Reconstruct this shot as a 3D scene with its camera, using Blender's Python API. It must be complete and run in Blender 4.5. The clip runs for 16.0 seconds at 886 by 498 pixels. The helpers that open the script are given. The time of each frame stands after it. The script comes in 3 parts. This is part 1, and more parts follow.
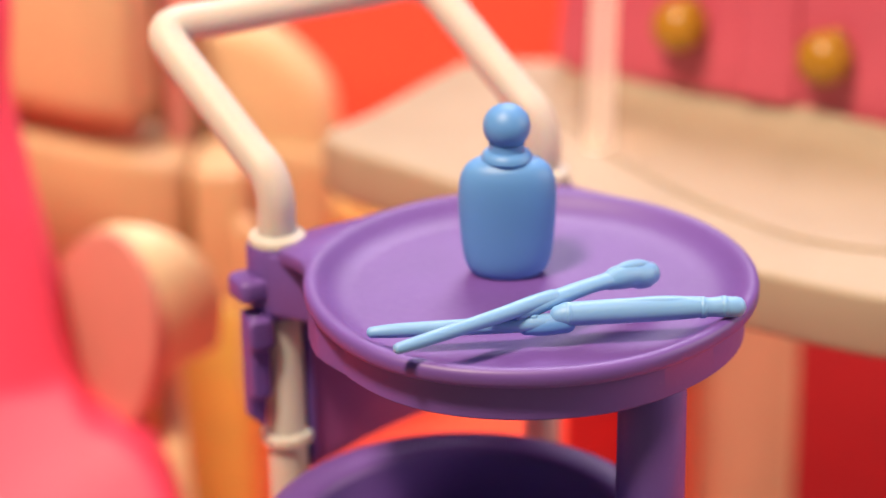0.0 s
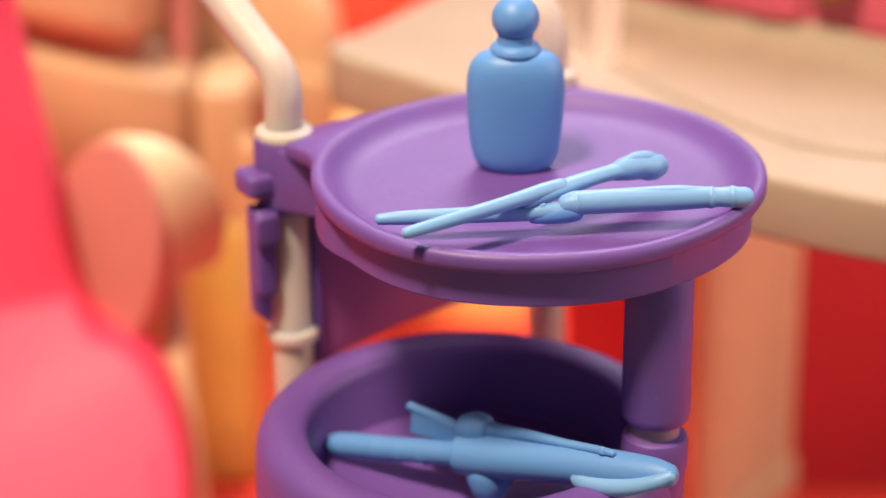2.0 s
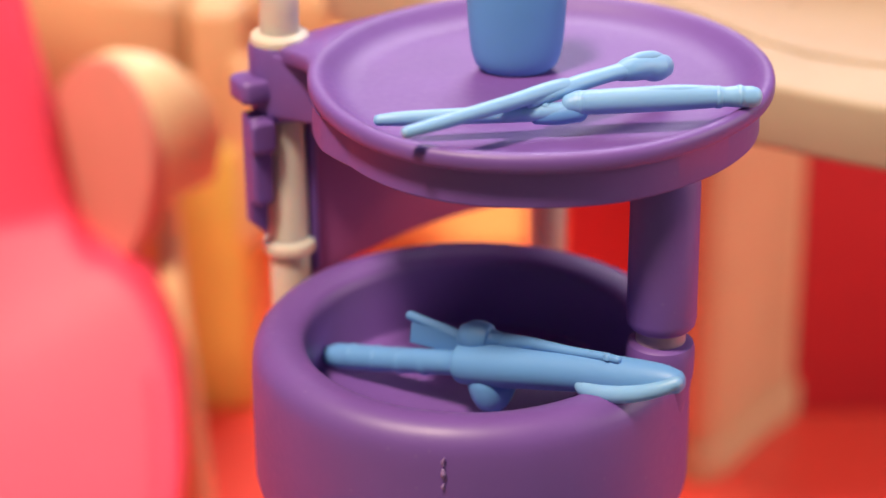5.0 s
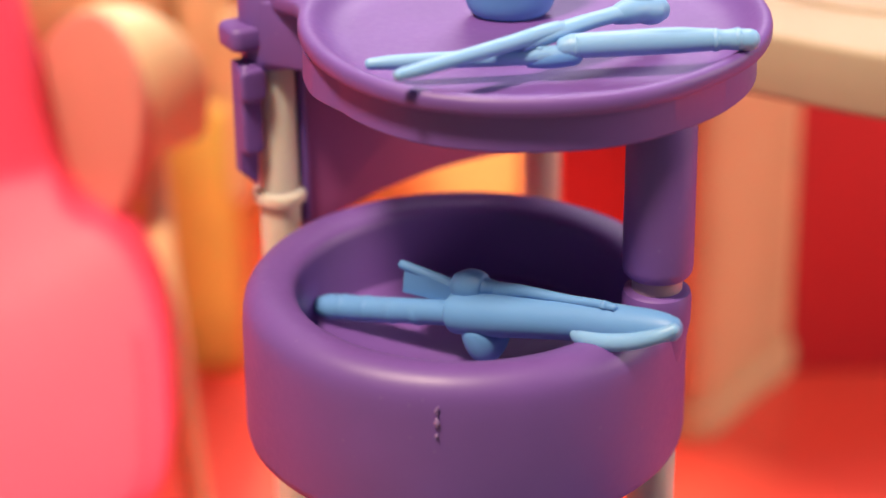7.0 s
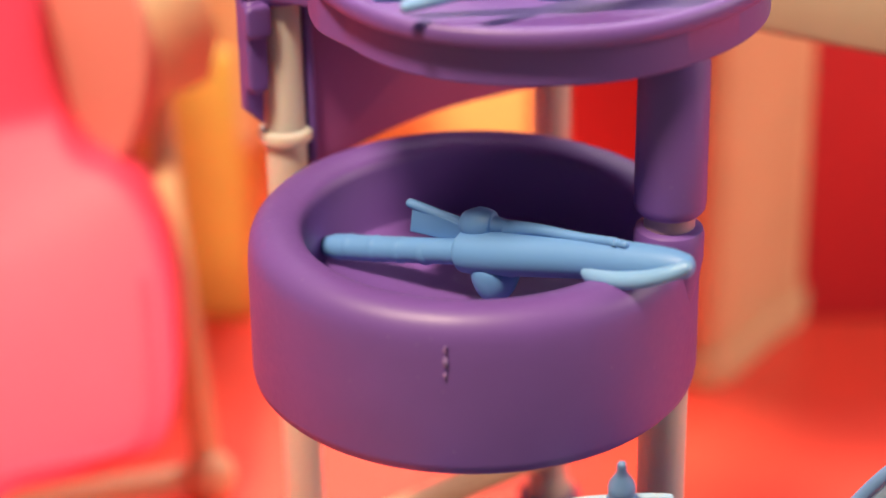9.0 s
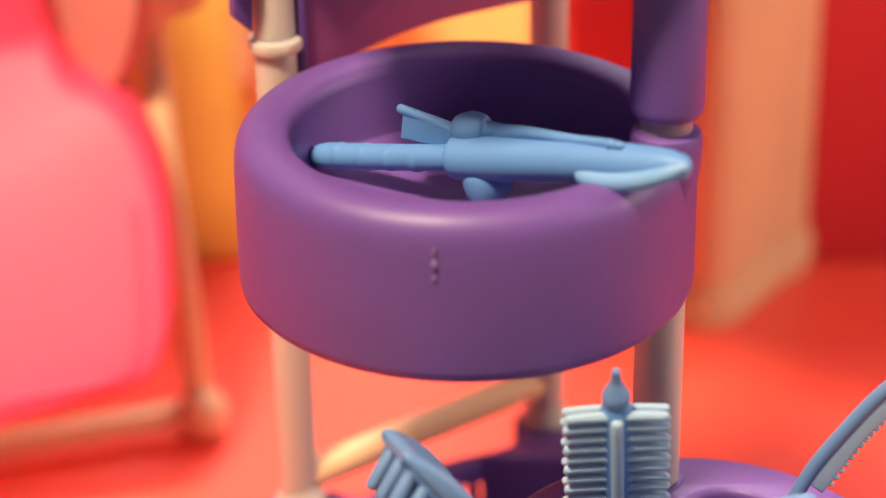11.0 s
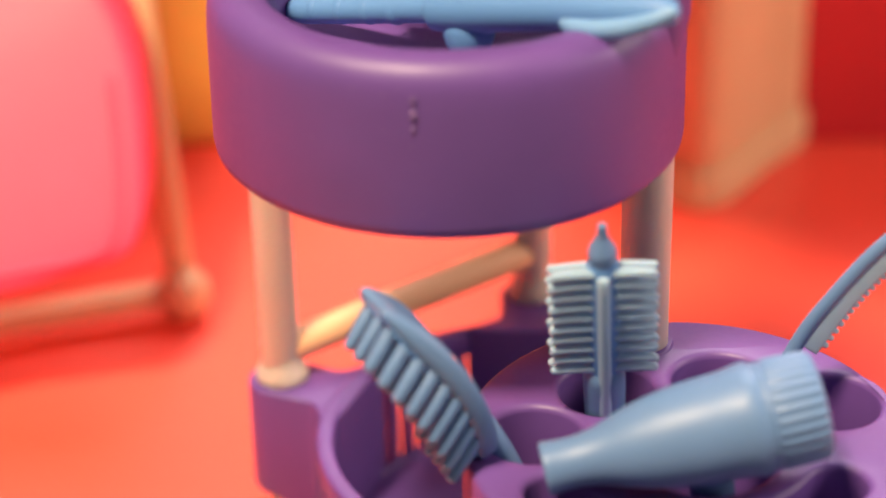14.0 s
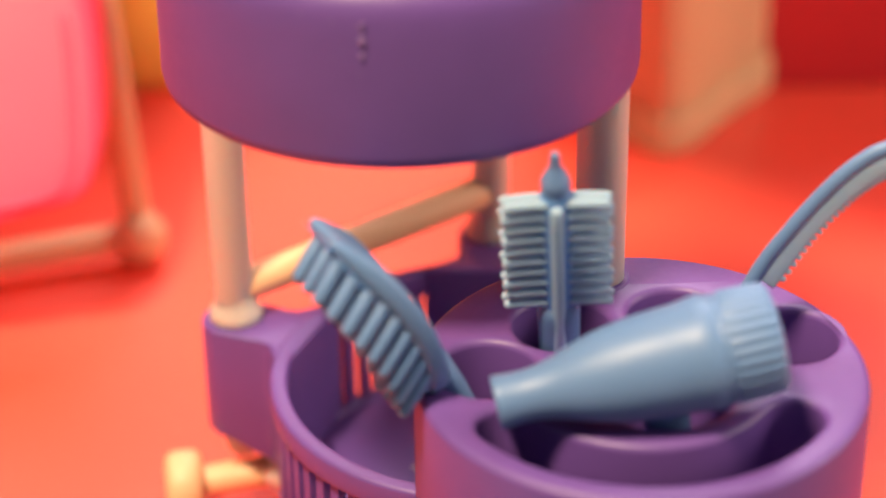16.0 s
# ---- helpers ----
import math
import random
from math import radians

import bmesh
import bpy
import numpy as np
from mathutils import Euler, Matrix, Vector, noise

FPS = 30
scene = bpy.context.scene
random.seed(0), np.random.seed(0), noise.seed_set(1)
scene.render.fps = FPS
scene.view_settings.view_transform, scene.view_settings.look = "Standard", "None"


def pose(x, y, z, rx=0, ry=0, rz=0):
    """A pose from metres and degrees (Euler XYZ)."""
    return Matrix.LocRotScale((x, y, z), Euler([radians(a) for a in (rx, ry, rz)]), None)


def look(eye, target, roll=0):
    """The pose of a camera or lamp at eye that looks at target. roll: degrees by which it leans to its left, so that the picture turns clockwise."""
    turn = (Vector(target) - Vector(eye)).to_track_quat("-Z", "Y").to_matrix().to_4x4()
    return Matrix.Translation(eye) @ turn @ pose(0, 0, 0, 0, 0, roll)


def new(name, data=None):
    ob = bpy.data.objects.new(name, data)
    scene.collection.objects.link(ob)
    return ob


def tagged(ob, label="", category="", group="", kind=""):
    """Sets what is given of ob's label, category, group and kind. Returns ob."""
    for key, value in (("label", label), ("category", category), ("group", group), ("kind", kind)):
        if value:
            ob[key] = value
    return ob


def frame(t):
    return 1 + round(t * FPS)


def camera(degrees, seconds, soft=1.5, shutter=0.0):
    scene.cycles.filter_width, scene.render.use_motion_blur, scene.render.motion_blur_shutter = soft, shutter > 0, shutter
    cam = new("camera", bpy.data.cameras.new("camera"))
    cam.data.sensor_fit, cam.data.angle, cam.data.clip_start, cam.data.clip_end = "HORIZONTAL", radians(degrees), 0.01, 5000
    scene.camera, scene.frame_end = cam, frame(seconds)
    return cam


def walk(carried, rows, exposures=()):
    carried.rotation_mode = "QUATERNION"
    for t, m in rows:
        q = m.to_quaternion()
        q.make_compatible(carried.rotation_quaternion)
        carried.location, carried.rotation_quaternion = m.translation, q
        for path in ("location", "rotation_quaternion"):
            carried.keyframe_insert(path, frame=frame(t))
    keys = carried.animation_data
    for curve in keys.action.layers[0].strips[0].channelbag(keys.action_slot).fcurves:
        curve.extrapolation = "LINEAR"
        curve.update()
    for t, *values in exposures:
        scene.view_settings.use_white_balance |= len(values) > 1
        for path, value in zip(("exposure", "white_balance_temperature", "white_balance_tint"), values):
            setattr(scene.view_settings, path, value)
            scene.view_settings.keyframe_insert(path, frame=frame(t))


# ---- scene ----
cam = camera(22.0, 16.0, 1.5)
cam.data.dof.use_dof = True
cam.data.dof.focus_distance = 0.320
cam.data.dof.aperture_fstop = 10.0
ROWS = [
    (0, 0.00020, -0.30156, 0.29388, 0.167, -22.956, 0.813),
    (0.5, -0.00002, -0.30554, 0.29105, 0.264, -22.856, 0.459),
    (1, -0.00020, -0.30667, 0.28762, 0.278, -23.089, 0.372),
    (1.5, -0.00086, -0.30627, 0.28515, 0.242, -23.414, 0.397),
    (2, -0.00178, -0.30594, 0.28318, 0.206, -23.716, 0.400),
    (2.5, -0.00257, -0.30574, 0.28122, 0.101, -23.937, 0.447),
    (3, -0.00366, -0.30513, 0.27915, -0.004, -24.211, 0.358),
    (3.5, -0.00373, -0.30477, 0.27688, -0.042, -24.282, 0.485),
    (4, -0.00336, -0.30358, 0.27573, 0.025, -24.492, 0.483),
    (6.5, -0.00281, -0.29956, 0.26962, -0.255, -25.409, 0.596),
    (7, -0.00333, -0.29872, 0.26806, -0.325, -25.558, 0.566),
    (7.5, -0.00308, -0.29782, 0.26672, -0.164, -25.729, 0.558),
    (8, -0.00304, -0.29731, 0.26560, -0.007, -25.969, 0.727),
    (8.5, -0.00310, -0.29682, 0.26497, -0.068, -26.184, 0.825),
    (9, -0.00302, -0.29507, 0.26276, -0.125, -26.551, 0.781),
    (11.5, 0.00035, -0.29230, 0.24538, 0.309, -26.905, 0.712),
    (12, 0.00083, -0.29125, 0.24319, 0.338, -27.196, 0.729),
    (12.5, 0.00113, -0.28894, 0.24110, 0.329, -27.668, 0.771),
    (13, 0.00080, -0.28797, 0.23927, 0.233, -28.172, 0.787),
    (13.5, 0.00103, -0.28800, 0.23757, 0.163, -28.472, 0.834),
    (14, 0.00169, -0.28694, 0.23624, 0.044, -28.891, 0.925),
    (14.5, 0.00240, -0.28672, 0.23476, -0.145, -29.052, 0.917),
    (15, 0.00270, -0.28639, 0.23368, -0.332, -29.307, 0.761),
    (15.5, 0.00366, -0.28509, 0.23214, -0.392, -29.605, 0.685),
    (16, 0.00465, -0.28462, 0.22985, -0.524, -29.763, 0.645),
]
walk(cam, [(t, pose(x, y, z, 90 + pitch, roll, yaw)) for t, x, y, z, yaw, pitch, roll in ROWS],
     [(0, -0.08, 6300, 10), (4, -0.04, 6250, 10), (7, 0.08, 6500, 10), (9, 0.15, 6700, 10), (12, 0.20, 6900, 10), (16, 0.23, 7050, 10)])

# ---- world and lamps ----
world = bpy.data.worlds.new("room_light")
scene.world = world
world.use_nodes = True
world.node_tree.nodes["Background"].inputs[0].default_value = (0.80, 0.84, 1.0, 1)
world.node_tree.nodes["Background"].inputs[1].default_value = 0.14


def lamp(name, eye, target, size, watts, colour):
    data = bpy.data.lights.new(name, "AREA")
    data.shape, data.size, data.energy, data.color = "DISK", size, watts, colour
    ob = new(name, data)
    ob.matrix_world = look(eye, target)
    return ob


lamp("ceiling_lamp", (-0.255, -0.29, 0.93), (0.0, 0.05, 0.10), 0.15, 16.0, (1.0, 0.78, 0.55))
# added fill from the right, lifts the red wall and floor; no source known there
lamp("right_fill", (0.78, 0.0, 0.42), (0.06, 0.11, 0.03), 0.45, 3.6, (1.0, 0.84, 0.74))
# added light from behind for sheen on upper faces, not a known lamp
lamp("back_fill", (0.10, 0.60, 0.84), (0.02, 0.03, 0.13), 0.50, 7.5, (1.0, 0.90, 0.97))

MM = 0.001
PI = math.pi


# ---- materials ----
def plastic(name, colour, rough=0.35, coat=0.0, sss=0.0, mottle=0.06, bump=0.02, scale=1.0, speck=0.0, depth=0.002):
    """Moulded plastic: colour with slow and fine variation, slightly uneven gloss, fine moulding grain."""
    m = bpy.data.materials.new(name)
    m.use_nodes = True
    nt = m.node_tree
    n, l = nt.nodes, nt.links
    b = n["Principled BSDF"]
    co = n.new("ShaderNodeTexCoord")
    slow = n.new("ShaderNodeTexNoise")
    slow.inputs["Scale"].default_value, slow.inputs["Detail"].default_value = 45 * scale, 3
    fine = n.new("ShaderNodeTexNoise")
    fine.inputs["Scale"].default_value, fine.inputs["Detail"].default_value = 900 * scale, 4
    l.new(co.outputs["Object"], slow.inputs["Vector"])
    l.new(co.outputs["Object"], fine.inputs["Vector"])
    ramp = n.new("ShaderNodeValToRGB")
    ramp.color_ramp.elements[0].position, ramp.color_ramp.elements[1].position = 0.3, 0.7
    ramp.color_ramp.elements[0].color = [c * (1 - mottle) for c in colour] + [1]
    ramp.color_ramp.elements[1].color = [min(1, c * (1 + mottle)) for c in colour] + [1]
    l.new(slow.outputs["Fac"], ramp.inputs["Fac"])
    last = ramp.outputs["Color"]
    if speck:
        dust = n.new("ShaderNodeTexVoronoi")
        dust.inputs["Scale"].default_value = 260 * scale
        cut = n.new("ShaderNodeMapRange")
        cut.inputs[1].default_value, cut.inputs[2].default_value = 0.10, 0.04
        cut.inputs[3].default_value, cut.inputs[4].default_value = 0.0, speck
        mix = n.new("ShaderNodeMixRGB")
        mix.inputs["Color2"].default_value = (0.75, 0.68, 0.66, 1)
        l.new(co.outputs["Object"], dust.inputs["Vector"])
        l.new(dust.outputs["Distance"], cut.inputs[0])
        l.new(cut.outputs[0], mix.inputs["Fac"])
        l.new(last, mix.inputs["Color1"])
        last = mix.outputs["Color"]
    l.new(last, b.inputs["Base Color"])
    rr = n.new("ShaderNodeMapRange")
    rr.inputs[3].default_value, rr.inputs[4].default_value = max(0.05, rough - 0.07), rough + 0.07
    l.new(fine.outputs["Fac"], rr.inputs[0])
    l.new(rr.outputs[0], b.inputs["Roughness"])
    bp = n.new("ShaderNodeBump")
    bp.inputs["Strength"].default_value, bp.inputs["Distance"].default_value = bump, 0.0004
    l.new(fine.outputs["Fac"], bp.inputs["Height"])
    l.new(bp.outputs["Normal"], b.inputs["Normal"])
    b.inputs["Coat Weight"].default_value = coat
    b.inputs["Coat Roughness"].default_value = 0.2
    if sss:
        b.inputs["Subsurface Weight"].default_value = sss
        b.inputs["Subsurface Radius"].default_value = (1.0, 0.6, 0.4)
        b.inputs["Subsurface Scale"].default_value = depth
    return m


PURPLE = plastic("purple_plastic", (0.132, 0.060, 0.272), 0.48, mottle=0.085, bump=0.06, speck=0.03)
BLUE = plastic("blue_plastic", (0.102, 0.265, 0.585), 0.48, sss=0.08, mottle=0.05)
# hanging board only: reddish bounce from the orange behind is put into this colour
PURPLE_BOUNCE = plastic("purple_bounce_plastic", (0.30, 0.075, 0.23), 0.42, mottle=0.06)
FROST = plastic("frosted_blue_plastic", (0.32, 0.48, 0.64), 0.44, sss=0.30, mottle=0.06)
PALE = plastic("washed_blue_plastic", (0.18, 0.36, 0.63), 0.44, sss=0.22, mottle=0.06)
TOOL = plastic("pale_blue_plastic", (0.116, 0.225, 0.435), 0.47, sss=0.10, mottle=0.06)
MID = plastic("sky_blue_plastic", (0.105, 0.265, 0.580), 0.52, sss=0.08, mottle=0.05)
CREAM = plastic("white_tube_plastic", (0.54, 0.47, 0.42), 0.50, sss=0.75, mottle=0.03, depth=0.006)
BAR = plastic("cream_yellow_plastic", (0.76, 0.46, 0.26), 0.5, mottle=0.05)
TAN = plastic("tan_plastic", (0.58, 0.37, 0.20), 0.42, mottle=0.07)
FLOOR = plastic("orange_floor", (0.93, 0.101, 0.066), 0.38, mottle=0.05, scale=0.4)
SCARLET = plastic("scarlet_board", (0.90, 0.095, 0.055), 0.45, mottle=0.05, scale=0.4)
RED = plastic("red_board", (0.72, 0.058, 0.078), 0.45, mottle=0.06, scale=0.4)
PINK = plastic("hot_pink_plastic", (0.86, 0.070, 0.155), 0.50, mottle=0.04)
MAGENTA = plastic("pink_board_plastic", (0.56, 0.085, 0.135), 0.38, mottle=0.05)
MAROON = plastic("maroon_plastic", (0.48, 0.16, 0.11), 0.5, mottle=0.05)
PEACH = plastic("peach_panel_plastic", (0.60, 0.235, 0.195), 0.50, mottle=0.05)
IVORY = plastic("ivory_plastic", (0.67, 0.45, 0.245), 0.55, sss=0.1, mottle=0.05)
BASIN = plastic("basin_plastic", (0.375, 0.28, 0.195), 0.62, sss=0.1, mottle=0.05)
BUTTER = plastic("butter_plastic", (0.70, 0.50, 0.30), 0.5, sss=0.1, mottle=0.05)
AMBER = plastic("amber_yellow_plastic", (0.62, 0.43, 0.10), 0.34, mottle=0.08)
HONEY = plastic("honey_yellow_plastic", (0.99, 0.80, 0.28), 0.36, mottle=0.06)
GOLD = plastic("gold_knob_plastic", (0.40, 0.18, 0.008), 0.25, mottle=0.08)


CLEAR = plastic("clear_plastic", (0.92, 0.80, 0.74), 0.30, mottle=0.03)
CLEAR.node_tree.nodes["Principled BSDF"].inputs["Transmission Weight"].default_value = 0.75
CLEAR.node_tree.nodes["Principled BSDF"].inputs["IOR"].default_value = 1.18


# ---- building helpers (lengths in millimetres) ----
ORIGIN = {}


def thing(name, at, label, category, group="", kind=""):
    ob = new(name)
    ob.empty_display_size = 0.005
    ob.location = Vector(at) * MM
    ORIGIN[ob] = Vector(at)
    return tagged(ob, label, category, group, kind)


def smooth(me, angle=40):
    me.polygons.foreach_set("use_smooth", [True] * len(me.polygons))
    me.set_sharp_from_angle(angle=radians(angle))
    me.update()


def part(name, bm, material, parent, label="", angle=40):
    """Links a bmesh, in millimetres of the place, as one mesh under a thing or a part."""
    o = ORIGIN[parent]
    bmesh.ops.recalc_face_normals(bm, faces=bm.faces)
    for v in bm.verts:
        v.co = (v.co - o) * MM
    me = bpy.data.meshes.new(name)
    bm.to_mesh(me)
    bm.free()
    me.materials.append(material)
    smooth(me, angle)
    ob = new(name, me)
    ob.parent = parent
    ORIGIN[ob] = o
    return tagged(ob, label)


def solid(name, bm, material, label, category, kind="", group=""):
    """A thing that is one mesh."""
    bmesh.ops.recalc_face_normals(bm, faces=bm.faces)
    lo = Vector([min(v.co[k] for v in bm.verts) for k in range(3)])
    hi = Vector([max(v.co[k] for v in bm.verts) for k in range(3)])
    o = Vector(((lo.x + hi.x) / 2, (lo.y + hi.y) / 2, lo.z))
    for v in bm.verts:
        v.co = (v.co - o) * MM
    me = bpy.data.meshes.new(name)
    bm.to_mesh(me)
    bm.free()
    me.materials.append(material)
    smooth(me)
    ob = new(name, me)
    ob.location = o * MM
    ORIGIN[ob] = o
    return tagged(ob, label, category, group, kind)


def frame_of(axis, hint=(0, 0, 1)):
    """Two directions square to axis."""
    a = Vector(axis).normalized()
    h = Vector(hint)
    if abs(a.dot(h.normalized())) > 0.97:
        h = Vector((0, 1, 0))
    u = h.cross(a).normalized()
    return a, u, a.cross(u)


def rings(bm, loops, closed_ends=True, closed=True):
    """Bridges rings of points, all of one length."""
    made = [[bm.verts.new(p) for p in loop] for loop in loops]
    n = len(made[0])
    for a, b in zip(made, made[1:]):
        for k in range(n if closed else n - 1):
            j = (k + 1) % n
            bm.faces.new((a[k], a[j], b[j], b[k]))
    if closed_ends:
        bm.faces.new(made[0][::-1])
        bm.faces.new(made[-1])
    return made


def lathe(profile, base=(0, 0, 0), axis=(0, 0, 1), n=48, sx=1.0, sy=1.0, ribs=None, bm=None, ends=True, shape=None):
    """Turns (radius, height) pairs round an axis; ribs: (count, depth, low, high)."""
    bm = bm or bmesh.new()
    a, u, v = frame_of(axis) if tuple(axis) != (0, 0, 1) else (Vector((0, 0, 1)), Vector((1, 0, 0)), Vector((0, 1, 0)))
    loops = []
    for r, h in profile:
        loop = []
        for k in range(n):
            ang = 2 * PI * k / n
            rr = r
            if ribs and ribs[2] <= h <= ribs[3]:
                rr = r + ribs[1] * math.cos(ribs[0] * ang)
            if shape:
                rr = shape(r, math.degrees(ang))
            loop.append(Vector(base) + a * h + u * (rr * sx * math.cos(ang)) + v * (rr * sy * math.sin(ang)))
        loops.append(loop)
    rings(bm, loops, ends)
    return bm


def spline(points, steps=8):
    """A smooth line through points (Catmull-Rom), of points with any number of values."""
    p = [np.array(q, float) for q in points]
    p = [2 * p[0] - p[1]] + p + [2 * p[-1] - p[-2]]
    out = []
    for i in range(1, len(p) - 2):
        for k in range(steps):
            t = k / steps
            out.append(0.5 * (2 * p[i] + (p[i + 1] - p[i - 1]) * t + (2 * p[i - 1] - 5 * p[i] + 4 * p[i + 1] - p[i + 2]) * t * t + (3 * p[i] - p[i - 1] - 3 * p[i + 1] + p[i + 2]) * t ** 3))
    out.append(p[-2])
    return out


def sweep(rows, n=16, up=(0, 0, 1), flat=1.0, bm=None, round_ends=True):
    """A tube through rows (x, y, z, radius); flat squeezes it along up."""
    bm = bm or bmesh.new()
    pts = [Vector(r[:3]) for r in rows]
    rad = [float(r[3]) for r in rows]
    dirs = [(pts[min(i + 1, len(pts) - 1)] - pts[max(i - 1, 0)]).normalized() for i in range(len(pts))]
    loops = []
    side = None
    for i, (p, d, r) in enumerate(zip(pts, dirs, rad)):
        if side is None:
            _, side, _ = frame_of(d, up)
        side = (side - d * side.dot(d)).normalized()
        w = d.cross(side)
        ring = lambda c, q: [c + side * (q * math.cos(2 * PI * k / n)) + w * (q * flat * math.sin(2 * PI * k / n)) for k in range(n)]
        if i == 0 and round_ends:
            loops += [ring(p - d * r * f * 0.9, r * math.sqrt(max(0, 1 - f * f)) + 0.02) for f in (0.98, 0.8, 0.5)]
        loops.append(ring(p, r))
        if i == len(pts) - 1 and round_ends:
            loops += [ring(p + d * r * f * 0.9, r * math.sqrt(max(0, 1 - f * f)) + 0.02) for f in (0.5, 0.8, 0.98)]
    rings(bm, loops)
    return bm


def circle(cx, cy, r, n=48, sx=1.0, sy=1.0):
    return [(cx + r * sx * math.cos(2 * PI * k / n), cy + r * sy * math.sin(2 * PI * k / n)) for k in range(n)]


def offset_in(loop, d):
    """Moves a closed outline inwards (counter-clockwise outline) by d."""
    n = len(loop)
    out = []
    for i in range(n):
        p, q, r = Vector(loop[i - 1]), Vector(loop[i]), Vector(loop[(i + 1) % n])
        e, f = (q - p).normalized(), (r - q).normalized()
        m = Vector((-(e.y + f.y), e.x + f.x))
        if m.length < 1e-6:
            m = Vector((-e.y, e.x))
        m.normalize()
        k = max(0.5, m.dot(Vector((-e.y, e.x))))
        out.append(tuple(q + m * d / k))
    return out


def slab(outline, z0, z1, bevel=0.8, holes=(), m=None, bm=None):
    """A plate with rounded edges between two heights, from a counter-clockwise outline and holes."""
    cu = bpy.data.curves.new("outline", "CURVE")
    cu.dimensions, cu.fill_mode = "2D", "BOTH"
    b = min(bevel, (z1 - z0) / 2.01)
    cu.extrude, cu.bevel_depth, cu.bevel_resolution, cu.offset = (z1 - z0) / 2 - b, b, 2, -b
    for loop in (outline, *holes):
        sp = cu.splines.new("POLY")
        sp.points.add(len(loop) - 1)
        for q, (x, y) in zip(sp.points, loop):
            q.co = (x, y, 0, 1)
        sp.use_cyclic_u = True
    ob = bpy.data.objects.new("outline", cu)
    me = ob.to_mesh()
    bm = bm or bmesh.new()
    old = set(bm.verts)
    bm.from_mesh(me)
    ob.to_mesh_clear()
    bpy.data.objects.remove(ob)
    bpy.data.curves.remove(cu)
    fresh = [v for v in bm.verts if v not in old]
    for v in fresh:
        v.co.z += (z0 + z1) / 2
        if m is not None:
            v.co = m @ v.co
    bmesh.ops.remove_doubles(bm, verts=fresh, dist=0.01)
    return bm


def smooth_loop(points, steps=6):
    """A closed smooth outline through points."""
    n = len(points)
    p = [np.array(q, float) for q in points]
    out = []
    for i in range(n):
        a, b, c, d = p[i - 1], p[i], p[(i + 1) % n], p[(i + 2) % n]
        for k in range(steps):
            t = k / steps
            out.append(tuple(0.5 * (2 * b + (c - a) * t + (2 * a - 5 * b + 4 * c - d) * t * t + (3 * b - a - 3 * c + d) * t ** 3)))
    return out


def rounded(x0, y0, x1, y1, r, n=5):
    out = []
    for cx, cy, a0 in ((x1 - r, y1 - r, 0), (x0 + r, y1 - r, 90), (x0 + r, y0 + r, 180), (x1 - r, y0 + r, 270)):
        out += [(cx + r * math.cos(radians(a0 + 90 * k / n)), cy + r * math.sin(radians(a0 + 90 * k / n))) for k in range(n + 1)]
    return out


# upright plates: the outline's x, y become x, z of the place
UPRIGHT = Matrix(((1, 0, 0, 0), (0, 0, -1, 0), (0, 1, 0, 0), (0, 0, 0, 1)))


# ---- floor and boards behind ----
def plain_box(x0, y0, z0, x1, y1, z1, r=1.0):
    return slab(rounded(x0, y0, x1, y1, max(0.6, r)), z0, z1, min(r, 1.0))


solid("floor", plain_box(-600, -80, -6, 600, 345, 0), FLOOR, "smooth glossy orange-red plastic play floor", "floor", "structure")
# unseen support added past the floor's edge; its brown sets the bounce on front faces
UNSEEN_TABLE = plastic("unseen_table_brown", (0.24, 0.19, 0.155), 0.5, mottle=0.12, scale=0.3)
solid("unseen_table", plain_box(-900, -1200, -30, 900, 700, -6.2), UNSEEN_TABLE, "plain brown unseen table, added under the play floor to limit bounce light", "table", "structure")
solid("wall_back", plain_box(-600, 345, -6, 600, 352, 190), SCARLET, "plain red board behind the toy salon", "wall", "structure")
solid("wall_right", plain_box(24, 190, 0, 300, 196, 128), RED, "plain red board standing on the floor", "wall", "structure")

# ---- the trolley ----
TRAY, DRUM, BASKET, DISC = (10.4, 10.9), (0.0, 0.0), (12.5, 13.0), (31.0, -33.7)
LEFT, BACK, RIGHT = (-28.9, 30.3), (13.8, 54.7), (27.15, -10.3)
LEFT_LOW = (-28.05, 30.3)
trolley = thing("salon_trolley", (0, 10, 0), "purple toy salon trolley with white tube posts on an orange floor", "trolley")


def post(name, at, z0, z1, r, label):
    return part(name, lathe([(r * 0.92, z0), (r, z0 + 0.6), (r, z1 - 0.6), (r * 0.92, z1)], (*at, 0), n=32), CREAM, trolley, label)


post_l = part("post", sweep([(*LEFT_LOW, 14, 3.2), (*LEFT, 150, 3.25)], 32), CREAM, trolley, "white round plastic tube")
post_b = post("post", BACK, 14, 150, 3.15, "white round plastic tube")
post("post", RIGHT, 66, 126, 3.5, "white round plastic tube")


def collar(parent, at, z, r, h):
    prof = [(r - 0.9, z - h), (r - 0.1, z - h * 0.7), (r + 0.1, z), (r - 0.1, z + h * 0.7), (r - 0.9, z + h)]
    return part("collar", lathe(prof, (*at, 0), n=32), CREAM, parent, "raised white ring")


collar(post_l, (-28.7, 30.3), 120.8, 4.2, 1.25)
for p, at, z in ((post_l, LEFT_LOW, 37.6), (post_b, BACK, 38.6)):
    part("collar", lathe([(3.1, z + 4.9), (3.3, z + 3.6), (3.75, z + 2.5), (4.2, z + 1.7), (4.35, z + 1.0), (4.2, z + 0.3), (3.7, z)], (*at, 0), n=32), CREAM, p, "flared white collar")

